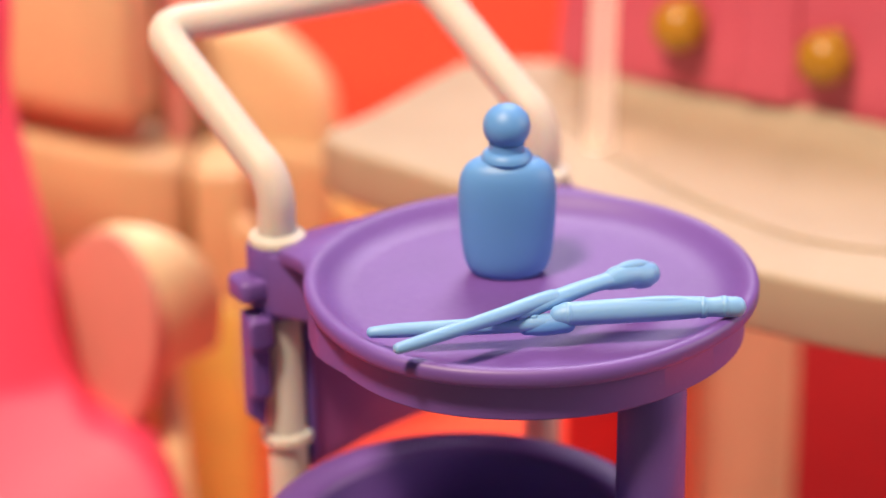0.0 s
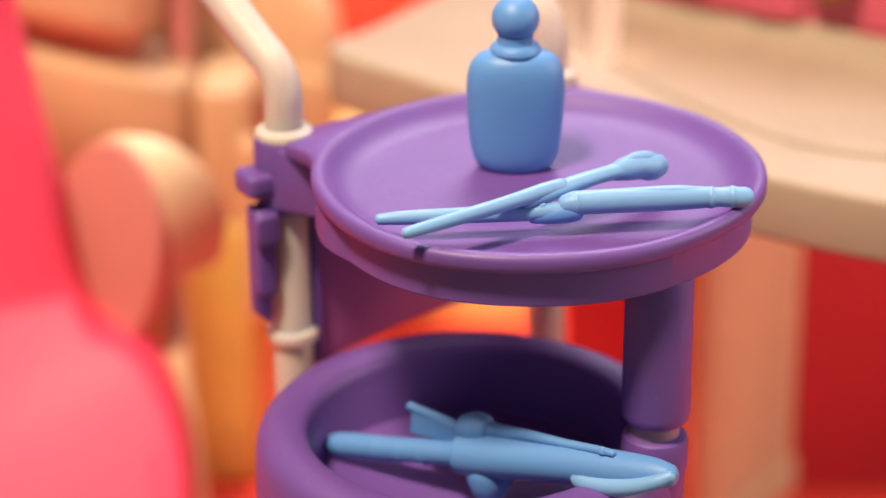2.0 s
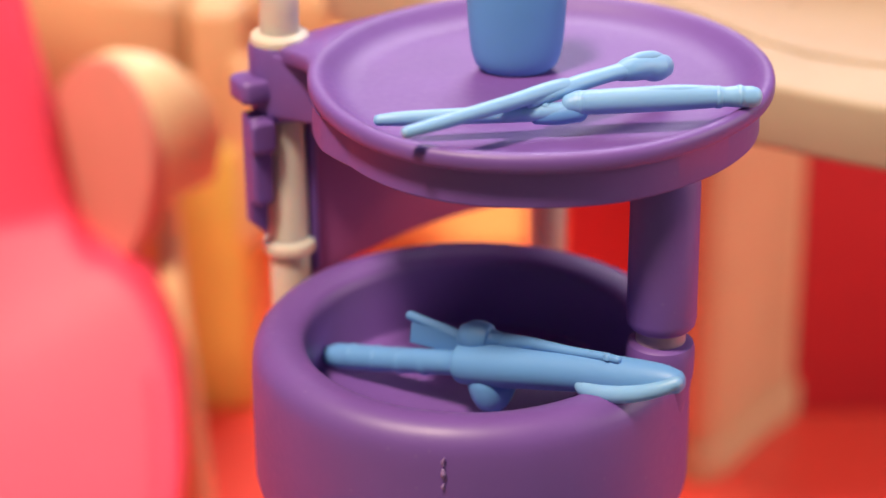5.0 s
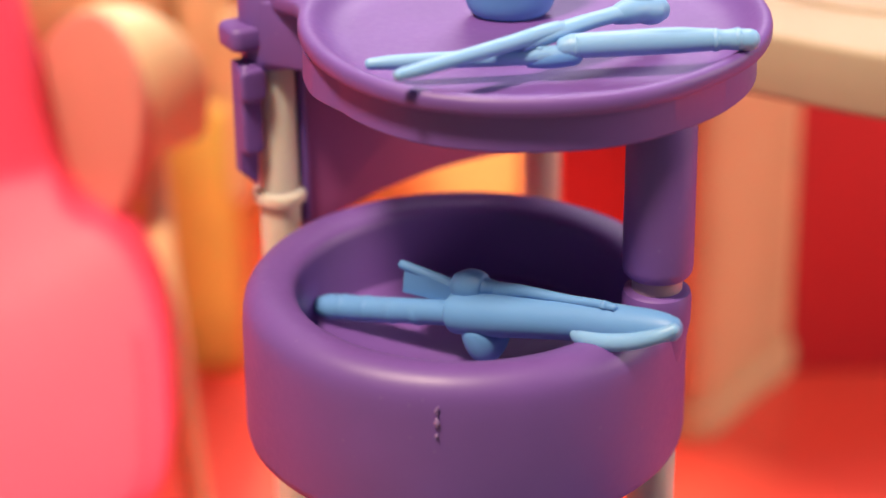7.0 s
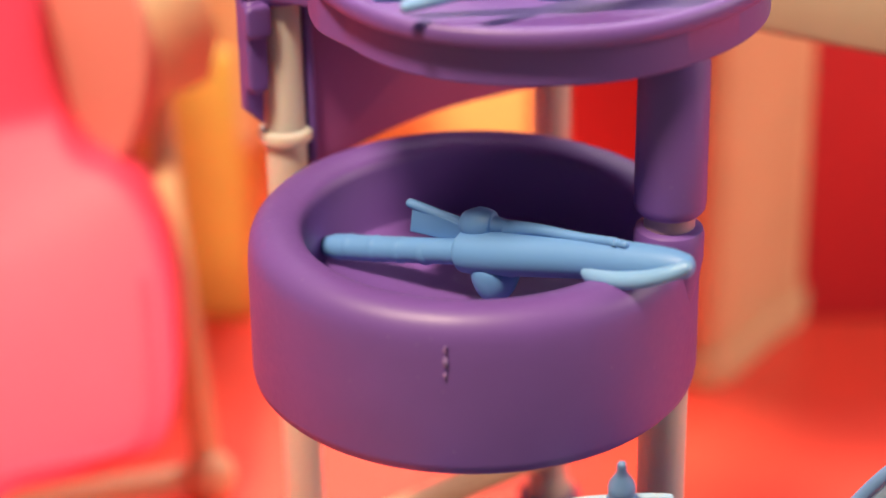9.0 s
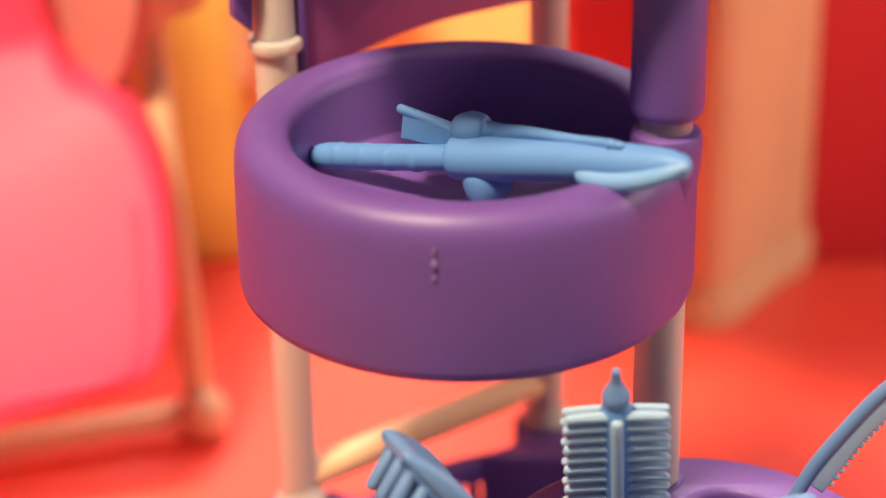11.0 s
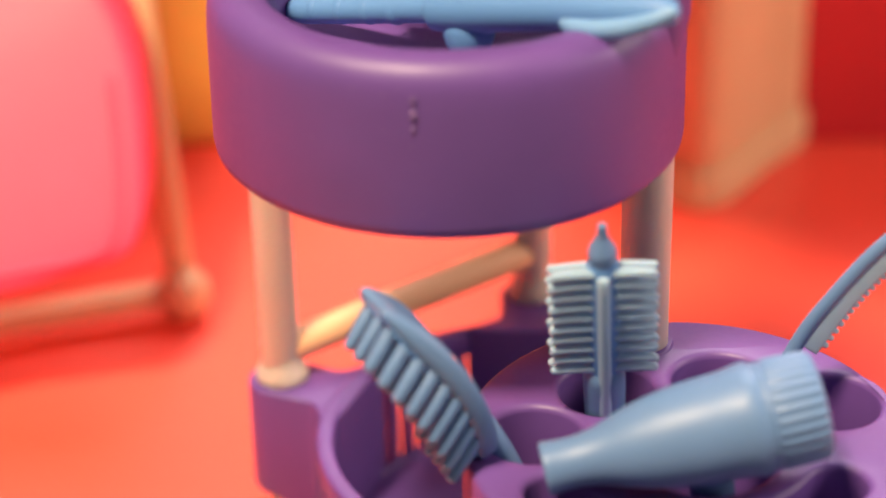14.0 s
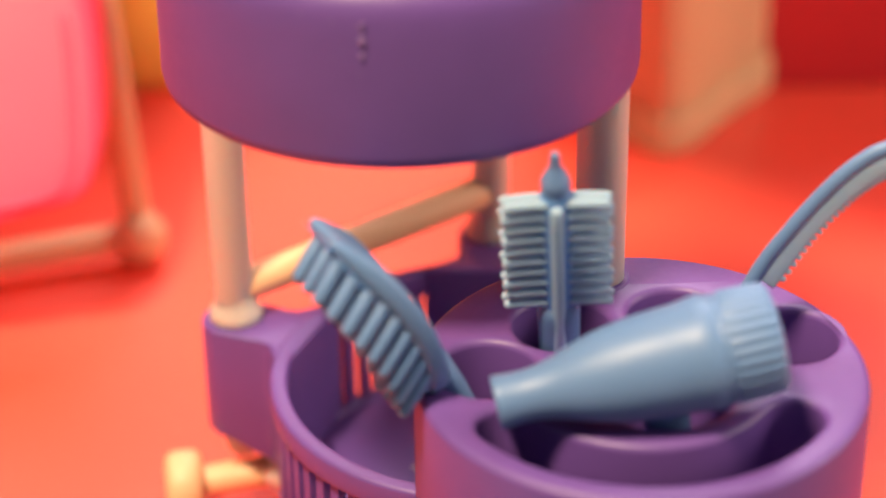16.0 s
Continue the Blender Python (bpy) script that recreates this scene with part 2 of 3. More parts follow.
# handle: from one post up, leaning back, across and down to the other
lean = Vector((-19.3, 18.5, 19.5))
hl, hb = Vector((*LEFT, 165)), Vector((*BACK, 165.5))
c1, c2 = hl + lean, hb + lean
rows = [Vector((*LEFT, 150)), Vector((*LEFT, 158)), Vector((*LEFT, 162.5)), hl + lean * 0.06, hl + lean * 0.2, hl + lean * 0.5, hl + lean * 0.82,
        c1 - lean * 0.06 + (c2 - c1) * 0.012, c1 + (c2 - c1) * 0.07, c1 + (c2 - c1) * 0.25, c1 + (c2 - c1) * 0.75, c1 + (c2 - c1) * 0.93, c2 - lean * 0.06 - (c2 - c1) * 0.012,
        hb + lean * 0.82, hb + lean * 0.5, hb + lean * 0.2, hb + lean * 0.06, Vector((*BACK, 162.5)), Vector((*BACK, 158)), Vector((*BACK, 150))]
handle = part("handle", sweep([(*r[:3], 3.05) for r in spline(rows, 5)], 20, up=(1, 0, 0)), CREAM, trolley, "white bent tube handle", angle=60)
collar(handle, LEFT, 154.8, 4.6, 2.0)
collar(handle, BACK, 155.8, 4.6, 2.0)

# cross bar low between the two posts
part("cross_bar", sweep([(*LEFT_LOW, 43.0, 2.75), (*BACK, 47.6, 2.75)], 20), BAR, trolley, "cream cross bar")

# top tray
tz = 157.8
tray_prof = [(0.5, tz - 3.0), (26.2, tz - 3.0), (27.8, tz - 2.85), (29.4, tz - 2.3), (30.8, tz - 1.4), (31.6, tz - 0.62), (32.4, tz - 0.12), (32.9, tz), (33.5, tz - 0.08), (33.9, tz - 0.45), (34.05, tz - 1.0), (34.05, tz - 2.0), (33.8, tz - 2.5), (33.5, tz - 2.75), (32.3, tz - 2.85),
             (32.0, tz - 3.2), (32.1, tz - 8.2), (31.7, tz - 8.6), (31.0, tz - 8.6), (30.6, tz - 8.3), (30.4, tz - 4.4), (0.5, tz - 4.4)]


LOBES = [math.degrees(math.atan2(at[1] - TRAY[1], at[0] - TRAY[0])) % 360 for at in (LEFT, BACK)]
LOBE = 7.6


def lobe(ang, reach):
    """How far the rim runs out towards the posts, with hollow flanks; reach is the flank's half-width in degrees."""
    out = 0.0
    for at in LOBES:
        w = abs((ang - at + 180) % 360 - 180)
        u = min(1.0, max(0.0, (w - 6.2) / (reach - 6.2)))
        out = max(out, LOBE * (1 - u) ** 2.2)
    return out


def tray_outline(r, ang):
    """The tray is not quite round: it swells at the front and runs out to the two posts."""
    bump = lambda at, w: math.exp(-(((ang - at + 180) % 360 - 180) / w) ** 2)
    r1 = r + max(0, (r - 26) / 8) * (1.3 * bump(238, 24) - 0.1 * bump(190, 17) - 0.6 * bump(314, 18))
    step = lambda a, b: min(1.0, max(0.0, (ang - a) / (b - a)))
    return r1 + (lobe(ang, 25) if r > 33.45 else 1.5 * step(182, 186) * (1 - step(200, 212)) if 31.65 < r < 32.35 else 0)


bm = lathe(tray_prof, (*TRAY, 0), n=320, shape=tray_outline)
for v in bm.verts:
    if v.co.z > tz - 2.8:
        x, y = v.co.x - TRAY[0], v.co.y - TRAY[1]
        ang = math.degrees(math.atan2(y, x)) % 360
        if math.hypot(x, y) > 33.2:
            v.co.z -= 2.0 * lobe(ang, 25) / LOBE
tray = part("tray", bm, PURPLE, trolley, "round purple tray with a raised lip")


def lug(parent, at, centre, r, z0, z1, reach, flare=1.0, fall=0.0):
    """A bored lug with a neck that runs into a round body."""
    d = Vector(centre) - Vector(at)
    length = d.length
    ang = math.atan2(d.y, d.x)
    neck = [(-r * math.cos(a), r * math.sin(a)) for a in [radians(80 - 160 * k / 12) for k in range(13)]]
    e = length * reach
    loop = neck + [(r * 0.75, -r * 0.98), (e * 0.72, -r * 1.18 * flare), (e, -r * 2.0 * flare), (e + 2, -r * 2.0 * flare), (e + 2, r * 2.0 * flare), (e, r * 2.0 * flare), (e * 0.72, r * 1.18 * flare), (r * 0.75, r * 0.98)]
    c, s = math.cos(ang), math.sin(ang)
    loop = [(at[0] + x * c - y * s, at[1] + x * s + y * c) for x, y in loop]
    if sum(a[0] * b[1] - b[0] * a[1] for a, b in zip(loop, loop[1:] + loop[:1])) < 0:
        loop = loop[::-1]
    bm = slab(smooth_loop(loop, 3), z0, z1, 0.7)
    for v in bm.verts:
        if v.co.z < z0 + 2:
            v.co.z -= fall * min(1, max(0, ((v.co.x - at[0]) * c + (v.co.y - at[1]) * s) / e))
    return part("lug", bm, PURPLE, parent, "purple lug round the post")


for at in (LEFT, BACK):
    part("lug", lathe([(3.3, 143.0), (4.2, 143.1), (4.7, 143.6), (4.9, 144.6), (5.0, 150), (5.0, 154.4), (4.7, 155.2), (3.3, 155.4)], (*at, 0), n=40), PURPLE, tray, "purple lug round the post")
    d = (Vector(TRAY) - Vector(at)).normalized()
    side = Vector((-d.y, d.x))
    web = [tuple(Vector(at) + d * a + side * b) for a, b in ((0, -4.9), (7.5, -4.9), (11.0, -5.4), (11.0, 5.4), (7.5, 4.9), (0, 4.9))]
    part("web", slab(web, 144.2, 154.6, 0.6), PURPLE, tray)

# hanging board between the two posts, behind the tray
u = (Vector(BACK) - Vector(LEFT)).normalized()
BOARD = Matrix(((u.x, 0, -u.y, LEFT[0]), (u.y, 0, u.x, LEFT[1]), (0, 1, 0, 0), (0, 0, 0, 1)))
width = (Vector(BACK) - Vector(LEFT)).length
arch = [(3.6 + (width - 3.6) * k / 14, 114.0 + 5.0 * math.sin(PI / 2 * min(1, k / 9))) for k in range(15)]
board = part("hanging_board", slab([*arch, (width, 151), (3.6, 151)], -1.2, 1.2, 0.4, m=BOARD), PURPLE_BOUNCE, trolley, "board hung between the posts, its colour reddened for orange bounce light")
part("board_edge", slab(rounded(3.3, 116.0, 4.5, 151, 0.4), -2.4, 0.4, 0.4, m=BOARD), PURPLE, board)
part("board_wing", slab([(-6.9, 126.5), (-4.0, 123.5), (-3.2, 144.6), (-6.9, 144.6)], -1.6, 0.6, 0.4, m=BOARD), PURPLE, board, "purple wing beside the post")
part("board_flange", slab(rounded(-8.0, -3.4, 2, 3.0, 1.6), 146.6, 150.4, 0.9, m=Matrix(((u.x, -u.y, 0, LEFT[0]), (u.y, u.x, 0, LEFT[1]), (0, 0, 1, 0), (0, 0, 0, 1)))), PURPLE, board)
clip = part("clip", slab(rounded(-6.9, 129.5, -3.4, 144.5, 1.3), 0.8, 3.2, 0.7, m=BOARD @ Matrix.Rotation(PI, 4, "Y") @ Matrix.Diagonal((-1, 1, 1, 1))), PURPLE, board, "purple snap clip on the post")
part("clip_head", slab(rounded(-7.3, 138.6, -3.0, 144.0, 1.2), 2.6, 4.2, 0.6, m=BOARD @ Matrix.Rotation(PI, 4, "Y") @ Matrix.Diagonal((-1, 1, 1, 1))), PURPLE, board)

# middle drum
dz = 121.6
drum_prof = [(0.5, 109.2), (23.0, 109.2), (23.7, 109.6), (24.0, 110.6), (24.4, dz - 3.2), (24.7, dz - 2.0), (25.2, dz - 1.3), (26.0, dz - 0.9), (27.2, dz - 0.6), (28.6, dz - 0.4), (29.8, dz - 0.6), (30.9, dz - 1.2), (31.7, dz - 2.1), (32.2, dz - 3.2), (32.45, dz - 4.6),
             (32.6, dz - 7), (32.7, 98.9), (32.5, 97.7), (31.9, 97.0), (30.8, 96.7), (0.5, 96.7)]
drum = part("drum", lathe(drum_prof, DRUM + (0,), n=128), PURPLE, trolley, "deep round purple drum tray")
part("boss", lathe([(2.6, 108.0), (3.5, 112.0), (4.5, 116.5), (4.9, 119.0), (4.95, 122.6), (4.7, 123.5), (4.1, 123.9), (0.4, 123.9)], (*RIGHT, 0), n=40), PURPLE, drum)
lug(drum, LEFT, DRUM, 4.3, 98.5, 106.0, 0.24)
sleeve = part("sleeve", lathe([(3.6, 125.9), (4.4, 126.1), (4.9, 126.7), (5.05, 127.8), (4.9, 148.4), (4.4, 149.6), (4.3, 153.4), (0.4, 153.4)], (*RIGHT, 0), n=40), PURPLE, trolley, "purple tube sleeve under the tray")
# the pin's dim pink is cream with the shade of the gap painted in
part("pin", lathe([(3.6, 123.6), (3.6, 126.4)], (*RIGHT, 0), n=32), plastic("shaded_cream_plastic", (0.30, 0.19, 0.27), 0.4), sleeve, "cream pin with its shade put into the colour")
# small moulding mark on the drum
mark = bmesh.new()
for spot in ([(-4.0, -32.5, 117.3, 0.10), (-4.3, -32.5, 116.6, 0.22), (-4.1, -32.5, 116.1, 0.10)], [(-4.2, -32.45, 115.4, 0.22), (-4.15, -32.45, 114.8, 0.42), (-4.2, -32.45, 114.3, 0.25)], [(-4.1, -32.5, 113.2, 0.10), (-4.25, -32.5, 112.8, 0.26), (-4.2, -32.5, 112.4, 0.10)]):
    sweep(spline(spot, 3), 8, bm=mark)
part("moulding_mark", mark, plastic("scuffed_purple", (0.23, 0.14, 0.33), 0.5), drum, "pale scuffed moulding mark")

# low basket: rim, floor band, wall of slats
bx, by = BASKET
bz0, bz1 = 14.5, 38.0
basket = part("basket", slab(circle(bx, by, 34.2, 96), bz1 - 4.5, bz1, 0.8, [circle(bx, by, 31.4, 96)]), PURPLE, trolley, "round slatted purple basket")
part("basket_rim", slab(circle(bx, by, 33.6, 96), bz0, bz0 + 2.6, 0.6, [circle(bx, by, 31.2, 96)]), PURPLE, basket)
part("basket_floor", slab(circle(bx, by, 31.9, 96), bz0 + 0.4, bz0 + 2.0, 0.3), PURPLE, basket)
for k in range(60):
    a = 2 * PI * (k + 0.5) / 60
    c, s = math.cos(a), math.sin(a)
    m = Matrix(((c, -s, 0, bx + 32.6 * c), (s, c, 0, by + 32.6 * s), (0, 0, 1, 0), (0, 0, 0, 1)))
    part("slat", slab([(-0.75, -0.85), (0.75, -0.85), (0.75, 0.85), (-0.75, 0.85)], bz0 + 2, bz1 - 4, 0.25, m=m), PURPLE, basket)
lug(basket, LEFT_LOW, BASKET, 5.6, 17.4, 37.8, 0.262, 0.85, 4.2)
lug(basket, BACK, BASKET, 5.6, 17.0, 38.8, 0.25, 0.85)

# tool holder: a thick disc with wells
oz0, oz1 = 46.8, 68.0
ox, oy = DISC


def kidney(cx, cy, r0, r1, a0, a1, n=18):
    rm, w = (r0 + r1) / 2, (r1 - r0) / 2
    out = [(cx + r1 * math.cos(radians(a0 + (a1 - a0) * k / n)), cy + r1 * math.sin(radians(a0 + (a1 - a0) * k / n))) for k in range(n + 1)]
    e = radians(a1)
    out += [(cx + rm * math.cos(e) + w * math.cos(e + b), cy + rm * math.sin(e) + w * math.sin(e + b)) for b in [PI * k / 8 for k in range(1, 8)]]
    out += [(cx + r0 * math.cos(radians(a1 + (a0 - a1) * k / n)), cy + r0 * math.sin(radians(a1 + (a0 - a1) * k / n))) for k in range(n + 1)]
    e = radians(a0)
    out += [(cx + rm * math.cos(e) + w * math.cos(e + b), cy + rm * math.sin(e) + w * math.sin(e + b)) for b in [PI + PI * k / 8 for k in range(1, 8)]]
    return out


wells = [circle(21.3, -22.2, 6.6, 40), circle(37.0, -20.1, 6.6, 40), circle(51.4, -26.0, 6.75, 40), circle(10.9, -33.2, 6.65, 40), circle(33.2, -38.2, 9.4, 40),
         kidney(ox, oy, 18.2, 25.8, 215, 328)]
holder = part("tool_holder", slab(circle(ox, oy, 29.8, 128), oz0, oz1, 1.1, wells), PURPLE, trolley, "thick round purple tool holder with wells")
part("holder_floor", slab(circle(ox, oy, 29.0, 96), oz0 + 0.2, oz0 + 1.6, 0.3), PURPLE, holder)
part("holder_boss", lathe([(4.4, 67.8), (4.1, 68.35), (3.2, 68.4)], (*RIGHT, 0), n=32), PURPLE, holder)

# feet: axles with small rollers
for n_foot, (fx, fy, ax, ay) in enumerate(((-38.2, 27.6, -20.0, 30.0), (24.0, 61.0, 10.0, 52.0), (6.0, -18.0, 12.0, -6.0), (46.0, 16.0, 34.0, 12.0))):
    d = Vector((ax - fx, ay - fy, 0)).normalized()
    foot = part("foot_axle", sweep([(fx, fy, 6.4, 2.7), (ax, ay, 8.6, 2.8)], 16), BAR, trolley, "cream axle")
    part("roller", lathe([(3.0, -3.2), (5.0, -3.0), (6.0, -2.0), (6.2, 0), (6.0, 2.0), (5.0, 3.0), (3.0, 3.2)], (fx, fy, 6.2), (d.x, d.y, 0), 28), BAR, foot, "cream roller")
part("under_frame", sweep([(-22, 27, 9.0, 3.0), (-16, 22, 12, 3.0), (10, 15, 14.5, 3.0), (34, 12, 12, 3.0)], 16), CREAM, trolley, "cream frame under the basket")

# ---- bottle on the tray ----
tf = tz - 2.98
bottle = thing("shampoo_bottle", (6.9, 17.3, tf), "light blue toy shampoo bottle with a round stopper on the tray", "bottle")
prof = [(0.4, 0), (4.3, 0.0), (5.4, 0.35), (6.2, 1.2), (6.8, 2.8), (7.2, 5.4), (7.45, 8.6), (7.6, 11.6), (7.55, 14.2), (7.15, 16.2), (6.3, 17.6), (5.1, 18.4), (3.9, 18.7), (0.4, 18.8)]
part("body", lathe(spline([(r, h + tf) for r, h in prof], 3), (7.15, 17.3, 0), n=64, sx=0.97, sy=0.62), BLUE, bottle)
part("neck", lathe([(r, h + tf) for r, h in [(0.4, 18.0), (3.6, 18.3), (3.85, 18.7), (3.75, 19.3), (3.2, 19.9), (2.75, 20.0), (2.6, 20.6), (2.7, 21.2), (0.4, 21.3)]], (7.1, 17.3, 0), n=48), BLUE, bottle)
part("stopper", lathe([(3.55 * math.sin(a) + 0.02, tf + 23.75 - 3.45 * math.cos(a)) for a in [PI * k / 20 for k in range(21)]], (7.1, 17.3, 0), n=48), BLUE, bottle, "round ball stopper")


# ---- slim tools on the tray ----
def along(a, b, t, lift=0.0):
    p = Vector(a).lerp(Vector(b), t)
    return Vector((p.x, p.y, p.z + lift))


def rod(rows_t, a, b, n=16, flat=1.0, steps=4):
    """rows_t: (share of the way, radius, lift)."""
    return sweep([tuple(r) for r in spline([(*along(a, b, t, lift), r) for t, r, lift in rows_t], steps)], n, flat=flat)


razor = thing("styling_razor", (12, -8, tf), "light blue toy styling razor lying across another tool", "razor")
A0, A1 = (-8.6, -21.4, 160.6), (29.4, 5.6, 159.7)
part("grip", rod([(0, 0.8, 0), (0.1, 0.95, 0.1), (0.35, 1.08, 0.5), (0.50, 1.2, 0.9), (0.57, 1.2, 0.95)], A0, A1), PALE, razor)
part("shank", rod([(0.44, 1.0, -0.1), (0.52, 1.4, 0.4), (0.64, 1.38, 0.9), (0.74, 1.3, 1.1), (0.82, 1.5, 1.1)], A0, A1, flat=0.85), PALE, razor)
part("head", rod([(0.79, 1.4, 1.0), (0.82, 1.75, 1.1), (0.86, 1.85, 1.0), (0.885, 1.85, 0.8), (0.91, 2.0, 0.5), (0.935, 2.0, 0.35), (0.952, 1.75, 0.3)], A0, A1, 20), PALE, razor)
part("ridge", rod([(0.82, 0.6, 2.3), (0.86, 0.9, 2.35), (0.91, 0.9, 2.1), (0.94, 0.6, 1.8)], A0, A1, 12), PALE, razor)

tongs = thing("styling_tongs", (14, -9, tf), "light blue toy styling tongs resting on the tray lip", "tongs")
B0, B1 = (-12.6, -11.2, 158.3), (39.2, -6.2, 159.2)
part("grip", rod([(0, 0.8, 0), (0.08, 1.05, 0), (0.3, 1.2, -0.2), (0.5, 1.3, -0.3)], B0, B1), PALE, tongs)
part("collar", rod([(0.42, 1.1, -0.9), (0.47, 1.5, -0.7), (0.53, 1.6, -0.4)], B0, B1), MID, tongs)
part("barrel", rod([(0.51, 1.45, 0.7), (0.53, 1.7, 0.75), (0.60, 1.75, 0.75), (0.70, 1.8, 0.7), (0.80, 1.75, 0.6), (0.88, 1.6, 0.5), (0.925, 1.4, 0.35), (0.955, 1.5, 0.3), (1.0, 1.5, 0.1)], B0, B1, 20), PALE, tongs)
part("blade", rod([(0.55, 0.5, 1.6), (0.66, 0.9, 1.6), (0.8, 1.05, 1.5), (0.88, 0.85, 1.2), (0.92, 0.5, 1.0)], B0, B1, 12), PALE, tongs)
part("ridge", sweep([(*(along(B0, B1, t, 0.6) + Vector((0, -1.25, 0))), r) for t, r in ((0.56, 0.2), (0.64, 0.42), (0.76, 0.48), (0.86, 0.4), (0.9, 0.2))], 10), PALE, tongs)
bdir = tuple((Vector(B1) - Vector(B0)).normalized())
for t, r in ((0.535, 1.78), (0.905, 1.6), (0.965, 1.58)):
    part("band", lathe([(r - 0.25, -0.6), (r, -0.3), (r, 0.3), (r - 0.25, 0.6)], tuple(along(B0, B1, t, 0.75 - (t - 0.5) * 0.9)), bdir, 20), PALE, tongs)
part("nub", lathe([(0.8, 0), (0.7, 0.3), (0.3, 0.45)], tuple(along(B0, B1, 0.44, 0.75)), (0, 0, 1), 12), PALE, tongs)

# ---- curling iron in the drum ----
iron = thing("curling_iron", (2, -10, 108), "light blue toy curling iron leaning out of the drum", "curling iron")
I0, I1 = (-21.6, 9.4, 111.7), (27.9, -25.2, 125.0)
part("grip", rod([(0.0, 1.5, -0.3), (0.03, 1.9, -0.3), (0.06, 1.95, -0.3), (0.2, 1.9, -0.2), (0.36, 1.9, 0.0), (0.40, 2.0, 0.1)], I0, I1, 20), MID, iron, "ringed grip")
d = (Vector(I1) - Vector(I0)).normalized()
for t in (0.075, 0.15, 0.225, 0.30):
    part("grip_ring", lathe([(1.8, -0.9), (1.94, -0.5), (1.99, 0.0), (1.94, 0.5), (1.8, 0.9)], tuple(along(I0, I1, t, -0.22)), tuple(d), 24), MID, iron)
part("barrel", rod([(0.395, 1.9, 0.1), (0.405, 2.7, 0.1), (0.42, 3.05, 0.1), (0.50, 3.15, 0.1), (0.62, 3.05, 0.2), (0.78, 2.85, 0.25), (0.9, 2.55, 0.1), (0.965, 2.2, 0.0), (0.995, 1.8, -0.1)], I0, I1, 28), MID, iron)
FRONT, RISE = Vector((0, -0.9, 0.43)), Vector((0, 0.43, 0.9))
lip = [(*(along(I0, I1, t) + FRONT * f + RISE * v), r) for t, f, v, r in ((0.75, 1.9, -0.9, 1.0), (0.757, 2.0, -1.9, 1.35), (0.82, 2.1, -2.4, 1.4), (0.89, 2.2, -2.1, 1.3), (0.955, 2.1, -1.2, 1.1), (1.0, 1.3, -0.2, 0.9))]
part("clamp_lip", sweep(spline(lip, 5), 14), PALE, iron, "pale curved clamp lip")
part("foot", lathe(spline([(0.3, -4.0), (1.2, -3.9), (2.0, -3.4), (2.8, -2.3), (3.4, -0.9), (3.6, 0.4), (3.2, 1.3), (2.2, 1.8), (0.3, 2.0)], 3), (3.0, -7.0, 114.9), (0.05, 0.30, 0.95), 24), MID, iron, "rounded stub foot")
part("foot_web", sweep(spline([(2.9, -6.8, 115.2, 2.4), (5.6, -8.8, 116.4, 1.8), (9.0, -11.6, 118.2, 0.9)], 4), 14, flat=0.6), MID, iron)
part("knob", sweep(spline([(0.1, -3.6, 121.0, 2.35), (1.2, -4.4, 121.4, 2.5), (2.5, -5.4, 121.8, 2.05), (3.4, -6.0, 121.9, 1.3), (6.4, -8.5, 122.6, 0.95)], 5), 20), MID, iron, "rounded pivot knob")
part("lever", sweep(spline([(0.5, -4.0, 120.1, 1.0), (-3.2, -1.2, 120.7, 0.8), (-9.0, 2.6, 121.5, 0.7)], 5), 12), MID, iron)
part("thumb_plate", slab([(0, -4.0), (9.4, -2.6), (10.0, 0.4), (0.6, 0.6)], -0.45, 0.45, 0.3, m=Matrix.Translation((-9.0, 2.6, 121.1)) @ Matrix(((0.80, 0, -0.57, 0), (-0.60, 0, -0.80, 0), (-0.08, 1, 0, 0), (0, 0, 0, 1)))), MID, iron)
part("clamp_arm", sweep(spline([(5.0, -7.2, 122.0, 1.3), (8.6, -11.0, 123.6, 0.95), (13.9, -15.4, 124.6, 0.75), (18.3, -19.2, 125.7, 0.65), (20.2, -21.0, 126.1, 0.55)], 5), 12), MID, iron, "thin clamp arm")
part("nub", lathe([(0.7, 0), (0.6, 0.5), (0.25, 0.8)], (18.9, -20.0, 125.8), (0, 0, 1), 12), MID, iron)

# ---- tools on the holder ----
def tool(name, at, label, category):
    """A tool drawn for a holder 62 mm high, set to the size and height of this one."""
    ob = thing(name, at, label, category)
    x, y, z = at
    ob.scale = (0.965, 0.965, 0.965)
    ob.location = (Vector((x, y, z)) * 0.965 + Vector((0.1, -10.0, 8.2))) * MM
    return ob


# ---- hair dryer on the holder ----
dryer = tool("hair_dryer", (32, -32, 62), "light blue toy hair dryer lying across the tool holder", "hair dryer")
D0, D1 = Vector((11.95, -38.5, 65.9)), Vector((48.0, -34.5, 73.0))
dd = (D1 - D0).normalized()
prof = [(2.4, 0.8), (2.9, 0.1), (3.4, 0.0), (3.6, 0.5), (3.45, 2.5), (3.5, 5.0), (4.1, 8.0), (5.3, 11.5), (6.3, 15.5), (6.9, 20), (7.2, 25), (7.2, 29.6)]
part("body", lathe(spline([(0.3, 1.2)] + prof + [(0.3, 29.7)], 3), tuple(D0), tuple(dd), 56), TOOL, dryer)
part("ring_band", lathe([(7.0, 29.2), (7.32, 29.5), (7.32, 30.3), (7.0, 30.6)], tuple(D0), tuple(dd), 56), TOOL, dryer)
